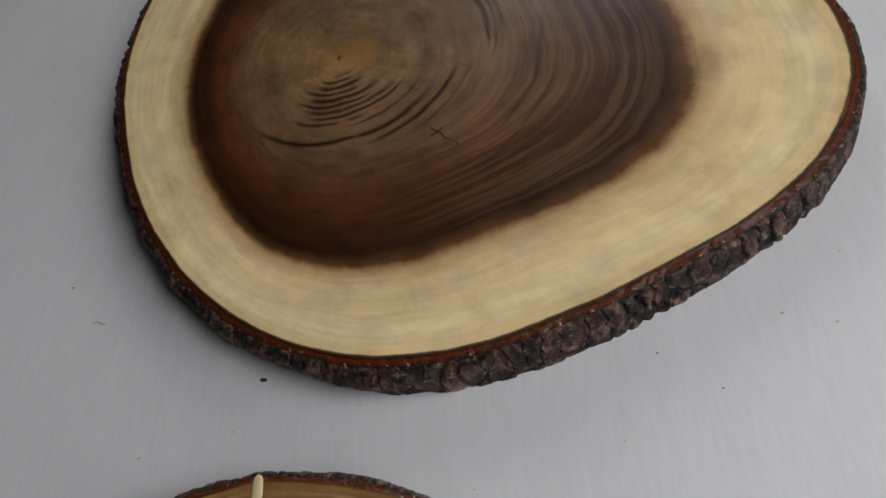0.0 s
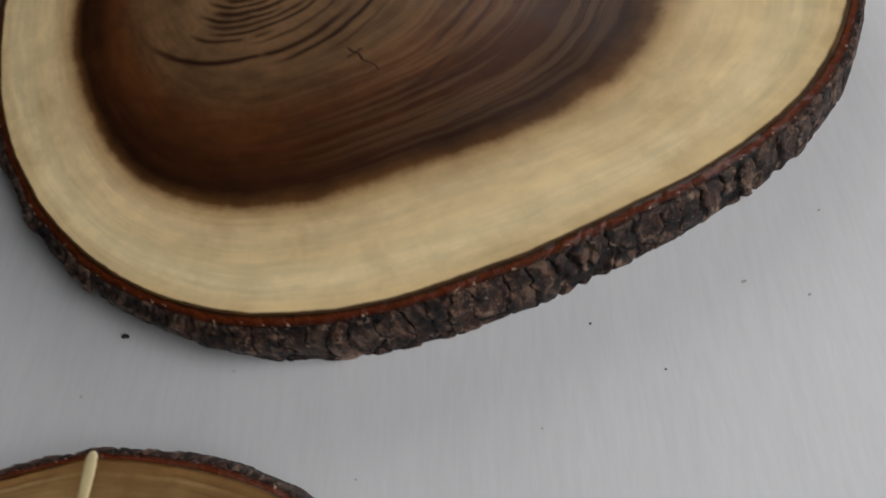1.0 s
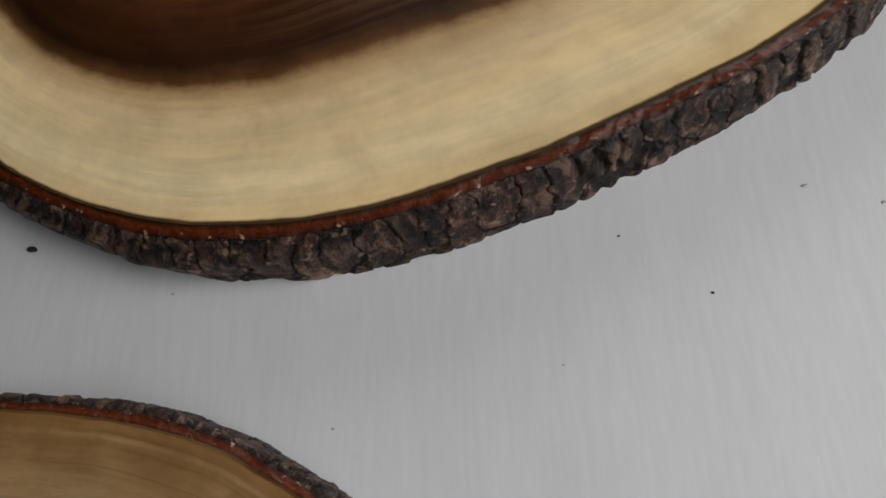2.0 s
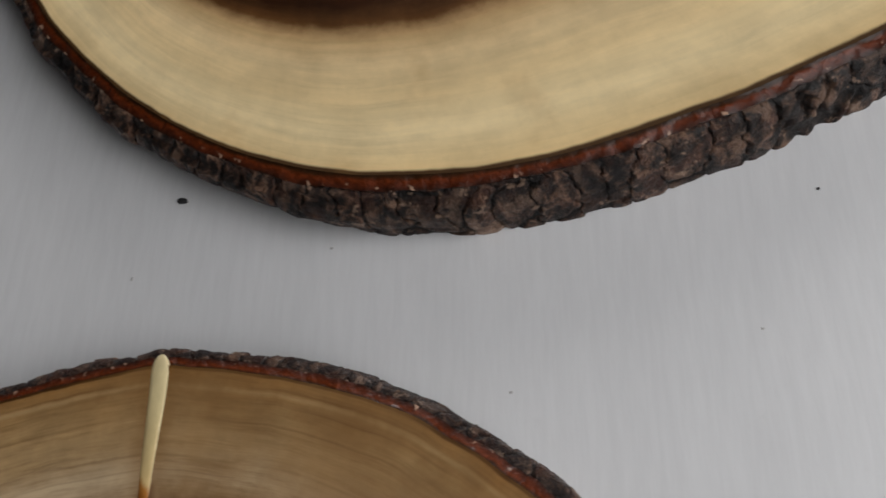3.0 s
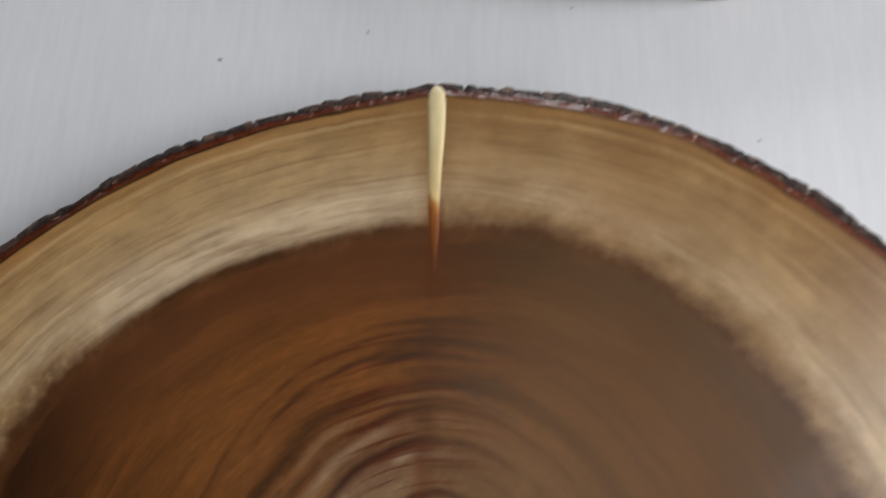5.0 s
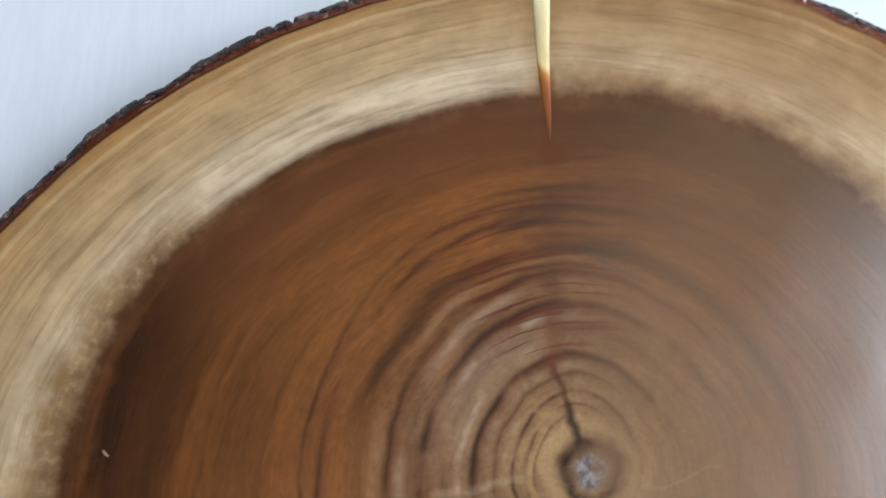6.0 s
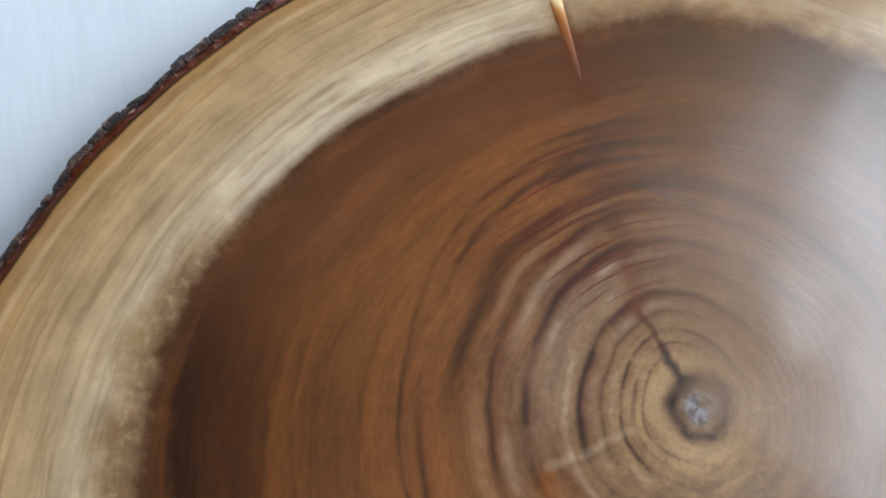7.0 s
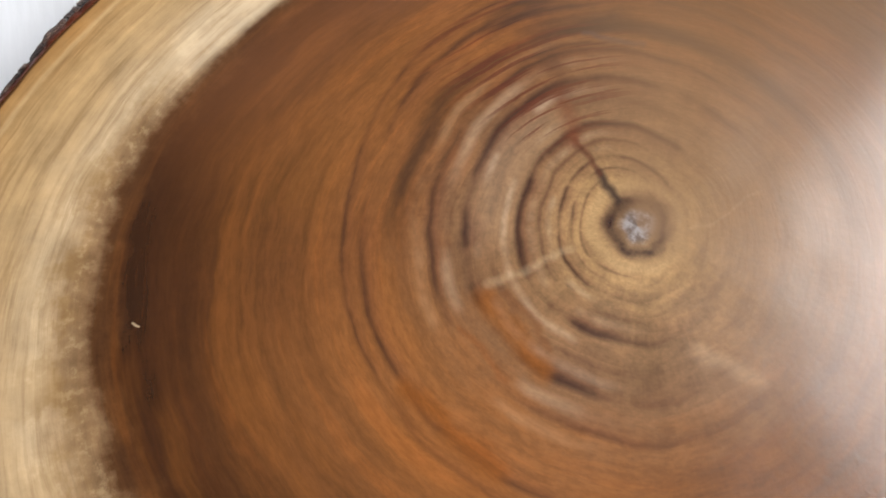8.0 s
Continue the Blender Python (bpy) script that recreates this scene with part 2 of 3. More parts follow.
def wood_base(name, heart, stops, warp=0.02, ring=40.0, swing=0.26, blur=0.02, late_dark=0.26, fine_dark=0.26):
    """Ring pattern common to both slabs: s runs from 0 at the pith over `heart` at the heartwood's edge to 1 at the rim."""
    g = Graph(name)
    px, py, _ = g.split(g.coords("Object"))
    p = g.join(px, py)
    uv = g.coords("UV")
    rad = g.vec("LENGTH", uv)
    way = g.vec("NORMALIZE", uv)
    dx, dy, _ = g.split(g.vec("SCALE", uv, scale=g.math("DIVIDE", 1.0, g.math("MAXIMUM", rad, 0.13))))
    w = g.add(g.mul(g.sub(g.noise(p, 14.0, 2), 0.5), warp * 1.2), g.mul(g.sub(g.noise(p, 60.0, 3), 0.5), warp * 0.45))
    s = g.add(rad, w)
    fuzz = g.add(s, g.add(g.mul(g.sub(g.noise(p, 260.0, 4, 0.7), 0.5), blur * 0.6), g.mul(g.sub(g.noise(p, 75.0, 3, 0.6), 0.5), blur)))
    col = g.ramp(fuzz, stops)

    def lines(k, around, detail, extra=0.0):
        return g.noise(g.join(g.add(g.mul(s, k), extra), g.mul(dx, around), g.mul(dy, around)), 1.0, detail, 0.55)

    broad = lines(ring * 0.4, 1.3, 3)
    fine = lines(ring * 1.7, 2.2, 4, 31.0)
    hair = lines(ring * 4.5, 4.0, 3, 77.0)
    inside = g.range(s, heart - 0.03, heart + 0.03, 1.0, 0.0)
    amp = g.range(inside, 0.0, 1.0, 0.42, 1.0, smooth=False)
    patch = g.range(g.noise(p, 24.0, 3), 0.35, 0.65)
    drift = g.noise(g.join(g.mul(s, 9.0), g.mul(dx, 0.8), g.mul(dy, 0.8)), 1.0, 2)
    turn = g.math("FRACT", g.add(g.mul(s, ring), g.mul(drift, 1.5)))
    late = g.math("POWER", turn, 3.5)
    where = g.range(g.noise(g.join(g.mul(s, 14.0), g.mul(dx, 1.6), g.mul(dy, 1.6)), 1.0, 2), 0.38, 0.62, 0.15, 1.0)
    k = g.add(1.04, g.mul(amp, g.range(broad, 0.3, 0.7, -swing, swing * 0.9)))
    k = g.sub(k, g.mul(g.mul(g.mul(late, where), g.range(inside, 0.0, 1.0, 0.05, late_dark, smooth=False)), 1.0))
    k = g.add(k, g.mul(g.mul(amp, patch), g.range(fine, 0.32, 0.68, -fine_dark, 0.14)))
    k = g.add(k, g.mul(g.mul(amp, patch), g.range(hair, 0.3, 0.7, -0.06, 0.05)))
    k = g.add(k, g.range(g.noise(p, 45.0, 5, 0.65), 0.3, 0.7, -0.09, 0.08))
    smear = g.noise(g.join(g.mul(rad, 30.0), g.mul(dx, 7.0), g.mul(dy, 7.0)), 1.0, 4, 0.65)
    away = g.mul(g.range(rad, 0.02, 0.09), g.range(inside, 0.0, 1.0, 0.45, 1.0))
    k = g.add(k, g.mul(away, g.range(smear, 0.32, 0.68, -0.12, 0.1)))
    ray = g.noise(g.join(g.mul(dx, 38.0), g.mul(dy, 38.0), g.mul(rad, 9.0)), 1.0, 4, 0.7)
    k = g.add(k, g.mul(away, g.range(ray, 0.3, 0.7, -0.04, 0.04)))
    pore = g.noise(p, 1700.0, 2, 0.6)
    k = g.sub(k, g.mul(g.range(pore, 0.6, 0.75), 0.06))
    col = g.gain(col, k)
    col = g.mix(g.range(g.add(rad, g.mul(g.sub(g.noise(p, 120.0, 2), 0.5), 0.006)), 0.99, 0.9955, 0.0, 0.95), col, (54, 27, 10))
    return g, p, s, way, inside, col, (broad, fine, hair, pore)


def wood_finish(g, p, col, marks, relief, rough=(0.42, 0.54), coat=1.0, ior=1.58):
    broad, fine, hair, pore = marks
    sheen = g.noise(p, 30.0, 4, 0.6)
    grit = g.noise(p, 520.0, 3, 0.6)
    h = g.add(g.mul(fine, 0.5), g.add(g.mul(hair, 0.3), g.mul(grit, 0.14)))
    g.bump(h, relief, 0.0006)
    skin = g.tree.nodes.new("ShaderNodeBump")
    skin.inputs["Strength"].default_value, skin.inputs["Distance"].default_value = relief, 0.0005
    g.put(skin.inputs["Height"], g.mul(grit, 0.3))
    g.put(g.bsdf.inputs["Coat Normal"], skin.outputs[0])
    return g.done(col, g.range(sheen, 0.3, 0.7, *rough), coat=coat, coat_rough=g.range(sheen, 0.3, 0.7, 0.215, 0.262), spec=0.04, ior=ior)


def arc_mask(g, way, towards, inner, outer):
    """1 in the directions near `towards` degrees, fading between the two half angles."""
    d = g.vec("DOT_PRODUCT", way, (math.cos(radians(towards)), math.sin(radians(towards)), 0))
    return g.range(d, math.cos(radians(outer)), math.cos(radians(inner)))


def band(g, v, at, half):
    """1 at v = at, 0 beyond the half width."""
    return g.range(g.math("ABSOLUTE", g.sub(v, at)), 0.0, half, 1.0, 0.0)


def large_slab_wood(heart):
    h = heart
    o = 1 - h
    stops = [(0.0, (150, 108, 58)), (0.10 * h, (138, 104, 68)), (0.3 * h, (124, 94, 65)), (0.55 * h, (112, 81, 53)), (0.72 * h, (90, 51, 24)),
             (0.86 * h, (64, 32, 12)), (0.955 * h, (49, 25, 9)), (h, (98, 64, 34)), (h + 0.09 * o, (188, 154, 108)), (h + 0.3 * o, (231, 203, 155)),
             (h + 0.5 * o, (233, 205, 155)), (h + 0.75 * o, (243, 219, 171)), (1.0, (222, 192, 140))]
    g, p, s, way, inside, col, marks = wood_base("large_slab_wood", h, stops, 0.024, 30.0, 0.17, 0.025, 0.14, 0.17)
    # darker arcs of opened rings on the near side of the pith
    rr = g.vec("LENGTH", p)
    wob = g.add(rr, g.mul(g.sub(g.noise(p, 28.0, 2), 0.5), 0.006))
    for at, half, towards, spread, deep in ((0.016, 0.0007, -80, 22, 0.5), (0.0205, 0.0009, -92, 26, 0.65), (0.025, 0.0013, -88, 30, 0.8), (0.0295, 0.001, -98, 30, 0.75), (0.034, 0.0014, -86, 34, 0.85),
                                            (0.0385, 0.001, -95, 30, 0.75), (0.0425, 0.0012, -80, 36, 0.6), (0.047, 0.0009, -75, 34, 0.7), (0.0515, 0.001, -98, 22, 0.6), (0.056, 0.0008, -60, 26, 0.5),
                                            (0.0655, 0.0014, -88, 46, 0.85), (0.0725, 0.0012, -50, 26, 0.75), (0.08, 0.0008, -40, 20, 0.4),
                                            (0.087, 0.0014, 8, 18, 0.7), (0.0915, 0.0009, 3, 20, 0.6), (0.096, 0.001, 12, 14, 0.5), (0.117, 0.0011, -24, 22, 0.45), (0.126, 0.0009, -30, 24, 0.45)):
        broken = g.range(g.noise(g.join(g.mul(g.split(way)[0], 3.0), g.mul(g.split(way)[1], 3.0), at * 900), 1.0, 3), 0.26, 0.38)
        col = g.mix(g.mul(g.mul(g.mul(band(g, wob, at, half * 2.1), arc_mask(g, way, towards + 4, spread * 0.6, spread * 1.25)), broken), min(0.97, deep * 1.4)), col, (40, 17, 8))
    cloudy = g.noise(p, 17.0, 4, 0.6)
    col = g.gain(col, g.add(1.0, g.mul(inside, g.range(cloudy, 0.3, 0.7, -0.28, 0.2))))
    # warm rings on the far side of the heart
    right = g.mul(arc_mask(g, way, 0, 35, 85), g.mul(g.range(s, 0.4 * h, 0.55 * h), g.range(s, 1.0 * h, 0.9 * h)))
    ux, uy, _ = g.split(way)
    thin = g.noise(g.join(g.mul(s, 75.0), g.mul(ux, 0.9), g.mul(uy, 0.9)), 1.0, 3, 0.6)
    col = g.mix(g.mul(g.mul(g.range(thin, 0.54, 0.4), right), 0.16), col, (172, 136, 98))
    col = g.mix(g.mul(g.mul(g.range(thin, 0.54, 0.64), right), 0.28), col, (66, 34, 20))
    col = g.mix(g.mul(g.range(g.vec("DISTANCE", p, (0.012, 0.001, 0.0)), 0.003, 0.02, 1.0, 0.0), 0.4), col, (168, 116, 54))
    wobbled = g.vec("ADD", p, g.join(g.mul(g.sub(g.noise(p, 130.0, 2), 0.5), 0.004), g.mul(g.sub(g.noise(p, 90.0, 2), 0.5), 0.004)))
    for a, b, wide in (((0.0535, -0.067), (0.0605, -0.0745), 0.001), ((0.0605, -0.0745), (0.068, -0.0815), 0.0006), ((0.0535, -0.0725), (0.059, -0.0675), 0.0008), ((0, 0.0015), (0.0008, -0.001), 0.0012)):
        col = g.mix(g.mul(g.segment(wobbled, a, b, wide, 0.2), 0.8), col, (36, 20, 14))
    smudge = g.mul(g.range(g.noise(p, 30.0, 4, 0.6), 0.54, 0.68), g.range(s, h + 0.05 * o, h + 0.3 * o))
    col = g.mix(g.mul(smudge, 0.2), col, (172, 128, 74))
    # pale growth line and grey knot in the sapwood
    col = g.mix(g.mul(band(g, s, h + 0.62 * o, 0.02), 0.3), col, (226, 204, 158))
    col = g.mix(g.mul(g.range(g.vec("DISTANCE", wobbled, (0.193, -0.052, 0.0)), 0.004, 0.02, 1.0, 0.0), 0.3), col, (116, 88, 56))
    return wood_finish(g, p, col, marks, 0.2, coat=0.6)


def small_slab_wood(heart):
    h = heart
    o = 1 - h
    stops = [(0.0, (100, 74, 50)), (0.12 * h, (146, 113, 74)), (0.2 * h, (124, 92, 60)), (0.36 * h, (112, 79, 51)), (0.5 * h, (106, 64, 31)), (0.64 * h, (88, 48, 20)),
             (0.82 * h, (66, 34, 13)), (0.95 * h, (48, 25, 10)), (h, (78, 48, 25)), (h + 0.14 * o, (146, 116, 82)), (h + 0.27 * o, (188, 161, 125)),
             (h + 0.48 * o, (172, 142, 102)), (h + 0.75 * o, (170, 137, 93)), (1.0, (148, 108, 62))]
    g, p, s, way, inside, col, marks = wood_base("small_slab_wood", h, stops, 0.03, 34.0, 0.12, 0.07, 0.16, 0.17)
    rr = g.vec("LENGTH", p)
    dx, dy, _ = g.split(way)
    wob = g.add(rr, g.add(g.mul(g.sub(g.noise(p, 28.0, 2), 0.5), 0.005), g.add(g.mul(g.sub(g.noise(p, 130.0, 3), 0.5), 0.0014), g.mul(g.range(dx, -0.2, 1.0), 0.006))))
    some = g.range(g.noise(g.join(g.mul(dx, 1.5), g.mul(dy, 1.5), 3.0), 1.0, 2), 0.3, 0.55, 0.65, 1.0)
    col = g.mix(g.mul(g.mul(band(g, wob, 0.05, 0.0036), some), g.range(dy, -0.5, 0.9, 0.35, 0.95)), col, (36, 20, 13))
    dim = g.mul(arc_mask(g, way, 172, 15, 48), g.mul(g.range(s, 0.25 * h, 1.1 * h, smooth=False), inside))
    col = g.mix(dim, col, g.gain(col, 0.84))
    warm = g.mul(arc_mask(g, way, 134, 15, 48), g.mul(g.range(s, 0.4 * h, 0.65 * h), g.range(s, 1.0 * h, 0.62 * h)))
    col = g.mix(g.mul(warm, 0.35), col, (152, 98, 48))
    low = g.mul(arc_mask(g, way, 218, 22, 55), g.mul(g.range(s, 0.32 * h, 0.48 * h), g.range(s, 1.0 * h, 0.6 * h)))
    col = g.mix(g.mul(low, 0.42), col, (140, 90, 46))
    for at, half, deep in ((0.0575, 0.0012, 0.5), (0.0615, 0.0009, 0.35), (0.0435, 0.0012, 0.55), (0.0362, 0.0015, 0.85), (0.031, 0.0015, 0.25), (0.0248, 0.0013, 0.8), (0.0205, 0.0008, 0.35), (0.0165, 0.0008, 0.6), (0.0138, 0.0006, 0.4), (0.0118, 0.0005, 0.35)):
        vis = g.mul(g.range(g.noise(g.join(g.mul(dx, 1.8), g.mul(dy, 1.8), at * 900), 1.0, 3), 0.32, 0.56), g.range(g.sub(g.mul(dx, 0.75), g.mul(dy, 0.65)), -0.1, 0.7, 1.0, 0.25))
        soft = g.range(g.sub(at, wob), 0.0, half * 4.5, 1.0, 0.0)
        soft = g.mul(soft, g.range(wob, at + half * 0.3, at, 0.0, 1.0))
        col = g.mix(g.mul(g.mul(soft, vis), min(0.6, deep * 0.8)), col, (86, 48, 30))
        col = g.mix(g.mul(g.mul(band(g, wob, at, half * 1.2), vis), min(0.9, deep * 1.2)), col, (50, 27, 17))
    for at, half, tone in ((0.0335, 0.0009, (176, 150, 124)), (0.0405, 0.0012, (172, 142, 112)), (0.0278, 0.0008, (170, 142, 114)), (0.0462, 0.001, (160, 124, 88)), (0.0222, 0.0008, (168, 140, 108)), (0.0185, 0.0007, (170, 142, 110))):
        vis = g.mul(g.range(g.noise(g.join(g.mul(dx, 2.0), g.mul(dy, 2.0), at * 700), 1.0, 3), 0.42, 0.62), arc_mask(g, way, 165, 50, 100))
        col = g.mix(g.mul(g.mul(band(g, wob, at, half * 1.8), vis), 0.38), col, tone)
    # paler wood between the rings on the pin's left, grey-brown on the right
    pale = g.mul(arc_mask(g, way, 140, 14, 44), g.mul(g.range(rr, 0.024, 0.028), g.range(rr, 0.037, 0.031)))
    col = g.mix(g.mul(pale, 0.14), col, (190, 162, 130))
    n = g.noise(g.join(g.mul(s, 120.0), g.mul(dx, 1.2), g.mul(dy, 1.2)), 1.0, 2.0, 0.5)
    zone = g.mul(arc_mask(g, way, 101, 8, 34), g.mul(g.range(rr, 0.02, 0.03), g.range(rr, 0.07, 0.055)))
    col = g.mix(g.mul(g.mul(g.range(n, 0.52, 0.6), zone), 0.75), col, (80, 34, 18))
    for at, half, deep, towards in ((0.0522, 0.0024, 0.95, 90), (0.0556, 0.0022, 0.9, 96), (0.0592, 0.0018, 0.8, 92), (0.0488, 0.0016, 0.8, 82), (0.0452, 0.0011, 0.6, 94), (0.064, 0.0012, 0.5, 97)):
        col = g.mix(g.mul(g.mul(band(g, wob, at, half), arc_mask(g, way, towards, 4, 18)), deep), col, (44, 25, 18))
    # core: dark ring, pale ring, and a grey glint painted into the middle
    wobbled = g.vec("ADD", p, g.join(g.mul(g.sub(g.noise(p, 120.0, 2), 0.5), 0.005), g.mul(g.sub(g.noise(p, 95.0, 2), 0.5), 0.005)))
    core = g.vec("LENGTH", wobbled)
    col = g.mix(g.mul(band(g, core, 0.0055, 0.0027), g.range(g.noise(p, 300.0, 3), 0.35, 0.6, 0.7, 1.0)), col, (48, 26, 17))
    speck = g.mix(g.range(g.noise(p, 420.0, 3, 0.6), 0.38, 0.64), (86, 74, 68), (138, 131, 130))
    col = g.mix(g.range(core, 0.002, 0.0042, 0.85, 0.0), col, speck)
    col = g.mix(g.mul(band(g, core, 0.0092, 0.0028), 0.4), col, (172, 138, 94))
    for a, b, wide, deep, tone in (((-0.0025, 0.006), (-0.0045, 0.0135), 0.0016, 0.9, (34, 22, 20)), ((-0.0045, 0.013), (-0.007, 0.022), 0.0011, 0.75, (74, 36, 22)),
                                   ((-0.007, 0.022), (-0.0072, 0.0335), 0.0032, 0.5, (98, 46, 22)), ((-0.0065, 0.034), (-0.006, 0.062), 0.0045, 0.35, (62, 32, 20)),
                                   ((0.0015, 0.047), (0.013, 0.041), 0.0016, 0.6, (56, 50, 52)),
                                   ((-0.0338, -0.008), (-0.0265, -0.0235), 0.0046, 0.72, (124, 70, 20)), ((-0.0295, -0.0075), (-0.0235, -0.0205), 0.0016, 0.55, (104, 62, 30)),
                                   ((-0.0535, -0.022), (-0.0405, -0.041), 0.004, 0.65, (118, 64, 16)), ((-0.04, -0.012), (-0.034, -0.024), 0.0014, 0.4, (118, 64, 24)),
                                   ((-0.033, -0.005), (-0.015, -0.002), 0.0015, 0.17, (206, 176, 136)), ((0.0105, -0.0032), (0.026, 0.001), 0.0006, 0.1, (206, 180, 146)),
                                   ((0.004, -0.028), (0.013, -0.036), 0.003, 0.18, (206, 172, 136)), ((-0.106, 0.004), (-0.1054, 0.003), 0.0004, 0.35, (228, 200, 160))):
        col = g.mix(g.mul(g.segment(wobbled, a, b, wide, 0.0), deep), col, tone)
    col = g.mix(g.mul(band(g, s, h + 0.87 * o, 0.012), 0.3), col, (214, 184, 136))
    # reddish and orange drifts along the rings
    tone = g.noise(g.join(g.mul(s, 17.0), g.mul(dx, 1.1), g.mul(dy, 1.1)), 1.0, 4, 0.6)
    drifts = g.mul(inside, g.range(rr, 0.03, 0.05))
    col = g.mix(g.mul(g.mul(g.range(tone, 0.5, 0.66), drifts), 0.26), col, (138, 82, 34))
    col = g.mix(g.mul(g.mul(g.range(tone, 0.48, 0.34), drifts), 0.12), col, (46, 22, 10))
    # fine rings and grain of the outer heart
    rings = g.noise(g.join(g.mul(s, 44.0), g.mul(dx, 0.9), g.mul(dy, 0.9)), 1.0, 3, 0.6)
    ringed = g.mul(inside, g.range(rr, 0.035, 0.055))
    col = g.mix(g.mul(g.mul(g.range(rings, 0.5, 0.66), ringed), 0.32), col, g.gain(col, 0.5))
    col = g.mix(g.mul(g.mul(g.range(rings, 0.48, 0.34), ringed), 0.26), col, g.vec("MULTIPLY", col, (1.7, 1.45, 1.1)))
    grain = g.noise(g.join(g.mul(s, 150.0), g.mul(dx, 16.0), g.mul(dy, 16.0)), 1.0, 4, 0.7)
    col = g.gain(col, g.add(1.0, g.mul(g.range(inside, 0.0, 1.0, 0.35, 1.0), g.range(grain, 0.3, 0.7, -0.12, 0.12))))
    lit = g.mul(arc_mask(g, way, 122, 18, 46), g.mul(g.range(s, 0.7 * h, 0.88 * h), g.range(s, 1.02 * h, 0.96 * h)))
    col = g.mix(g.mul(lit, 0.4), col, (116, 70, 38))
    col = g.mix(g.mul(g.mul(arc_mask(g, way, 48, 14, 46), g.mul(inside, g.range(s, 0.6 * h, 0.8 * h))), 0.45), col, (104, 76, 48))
    mottle = g.noise(p, 75.0, 5, 0.68)
    col = g.gain(col, g.add(1.0, g.mul(g.range(inside, 0.0, 1.0, 1.0, 0.3), g.range(mottle, 0.3, 0.7, -0.13, 0.11))))
    # brown weathered streaks along the rings of the sapwood
    outer = g.range(s, h + 0.02 * o, h + 0.2 * o)
    streaks = g.noise(g.join(g.mul(s, 42.0), g.mul(dx, 4.0), g.mul(dy, 4.0)), 1.0, 4, 0.68)
    col = g.mix(g.mul(g.mul(g.range(streaks, 0.42, 0.78), outer), 0.5), col, (98, 68, 37))
    top = g.mul(arc_mask(g, way, 62, 22, 44), outer)
    cloud = g.range(g.noise(p, 34.0, 4, 0.6), 0.3, 0.65, 0.05, 0.6)
    col = g.mix(g.mul(top, cloud), col, (142, 106, 66))
    side = g.mul(arc_mask(g, way, 168, 20, 50), g.range(s, h + 0.5 * o, h + 0.12 * o))
    blotch = g.mul(g.mul(side, outer), g.range(g.noise(p, 90.0, 4, 0.65), 0.46, 0.6))
    col = g.mix(g.mul(blotch, 0.5), col, (124, 92, 46))
    fleck = g.mul(g.mul(arc_mask(g, way, 172, 25, 50), band(g, s, h + 0.1 * o, 0.035)), g.range(g.noise(p, 300.0, 4, 0.7), 0.5, 0.64))
    col = g.mix(g.mul(fleck, 0.14), col, (222, 196, 152))
    light = g.mul(arc_mask(g, way, 122, 14, 34), g.mul(g.range(s, h + 0.02 * o, h + 0.1 * o), g.range(s, h + 0.45 * o, h + 0.18 * o)))
    col = g.mix(g.mul(g.mul(light, g.range(streaks, 0.85, 0.3)), 0.6), col, (216, 194, 162))
    # browner wood and dark growth lines under the rim
    rim = g.mul(arc_mask(g, way, 66, 26, 50), g.range(s, h + 0.5 * o, h + 0.8 * o))
    col = g.mix(g.mul(g.mul(rim, g.range(g.noise(p, 52.0, 4, 0.65), 0.36, 0.62, 0.2, 1.0)), 0.5), col, (116, 80, 42))
    for at, half, deep in ((0.9, 0.006, 0.5), (0.8, 0.004, 0.3), (0.66, 0.005, 0.3), (0.4, 0.006, 0.3), (0.3, 0.004, 0.25)):
        vis = g.range(g.noise(g.join(g.mul(dx, 2.4), g.mul(dy, 2.4), at * 40), 1.0, 3), 0.42, 0.6)
        col = g.mix(g.mul(g.mul(band(g, s, h + at * o, half), vis), deep), col, (92, 60, 30))
    # stain round the filled crack
    col = g.mix(g.mul(g.segment(wobbled, (-0.007, 0.122), (-0.0065, 0.09), 0.006, 0.3), 0.35), col, (120, 82, 40))
    col = g.mix(g.mul(g.segment(wobbled, (-0.0065, 0.092), (-0.006, 0.07), 0.0028, 0.2), 0.55), col, (84, 38, 14))
    # grey-brown heart on one side: wood tone plus some window haze mixed in
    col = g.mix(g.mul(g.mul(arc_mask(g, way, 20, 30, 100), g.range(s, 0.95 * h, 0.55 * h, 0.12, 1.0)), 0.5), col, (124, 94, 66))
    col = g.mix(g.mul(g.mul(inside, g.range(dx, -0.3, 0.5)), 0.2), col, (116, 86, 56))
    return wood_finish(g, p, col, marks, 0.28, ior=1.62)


def crack_filler_material():
    """Cream filler that turns to amber resin towards the pith."""
    g = Graph("cream_crack_filler")
    p = g.coords("Object")
    x, y, _ = g.split(p)
    n = g.noise(g.join(g.mul(x, 3.0), y), 120.0, 4, 0.6)
    along = g.add(g.add(y, g.mul(g.sub(n, 0.5), 0.006)), g.mul(g.add(x, 0.0067), 1.2))
    col = g.ramp(g.range(along, 0.074, 0.128, smooth=False), [(0.0, (74, 36, 10)), (0.14, (112, 60, 14)), (0.28, (138, 76, 20)), (0.35, (170, 110, 46)), (0.39, (206, 178, 124)), (0.7, (222, 202, 152)), (1.0, (226, 208, 164))])
    col = g.gain(col, g.range(n, 0.25, 0.75, 0.88, 1.08))
    g.bump(n, 0.3, 0.0006)
    return g.done(col, 0.42, coat=0.3, coat_rough=0.25)


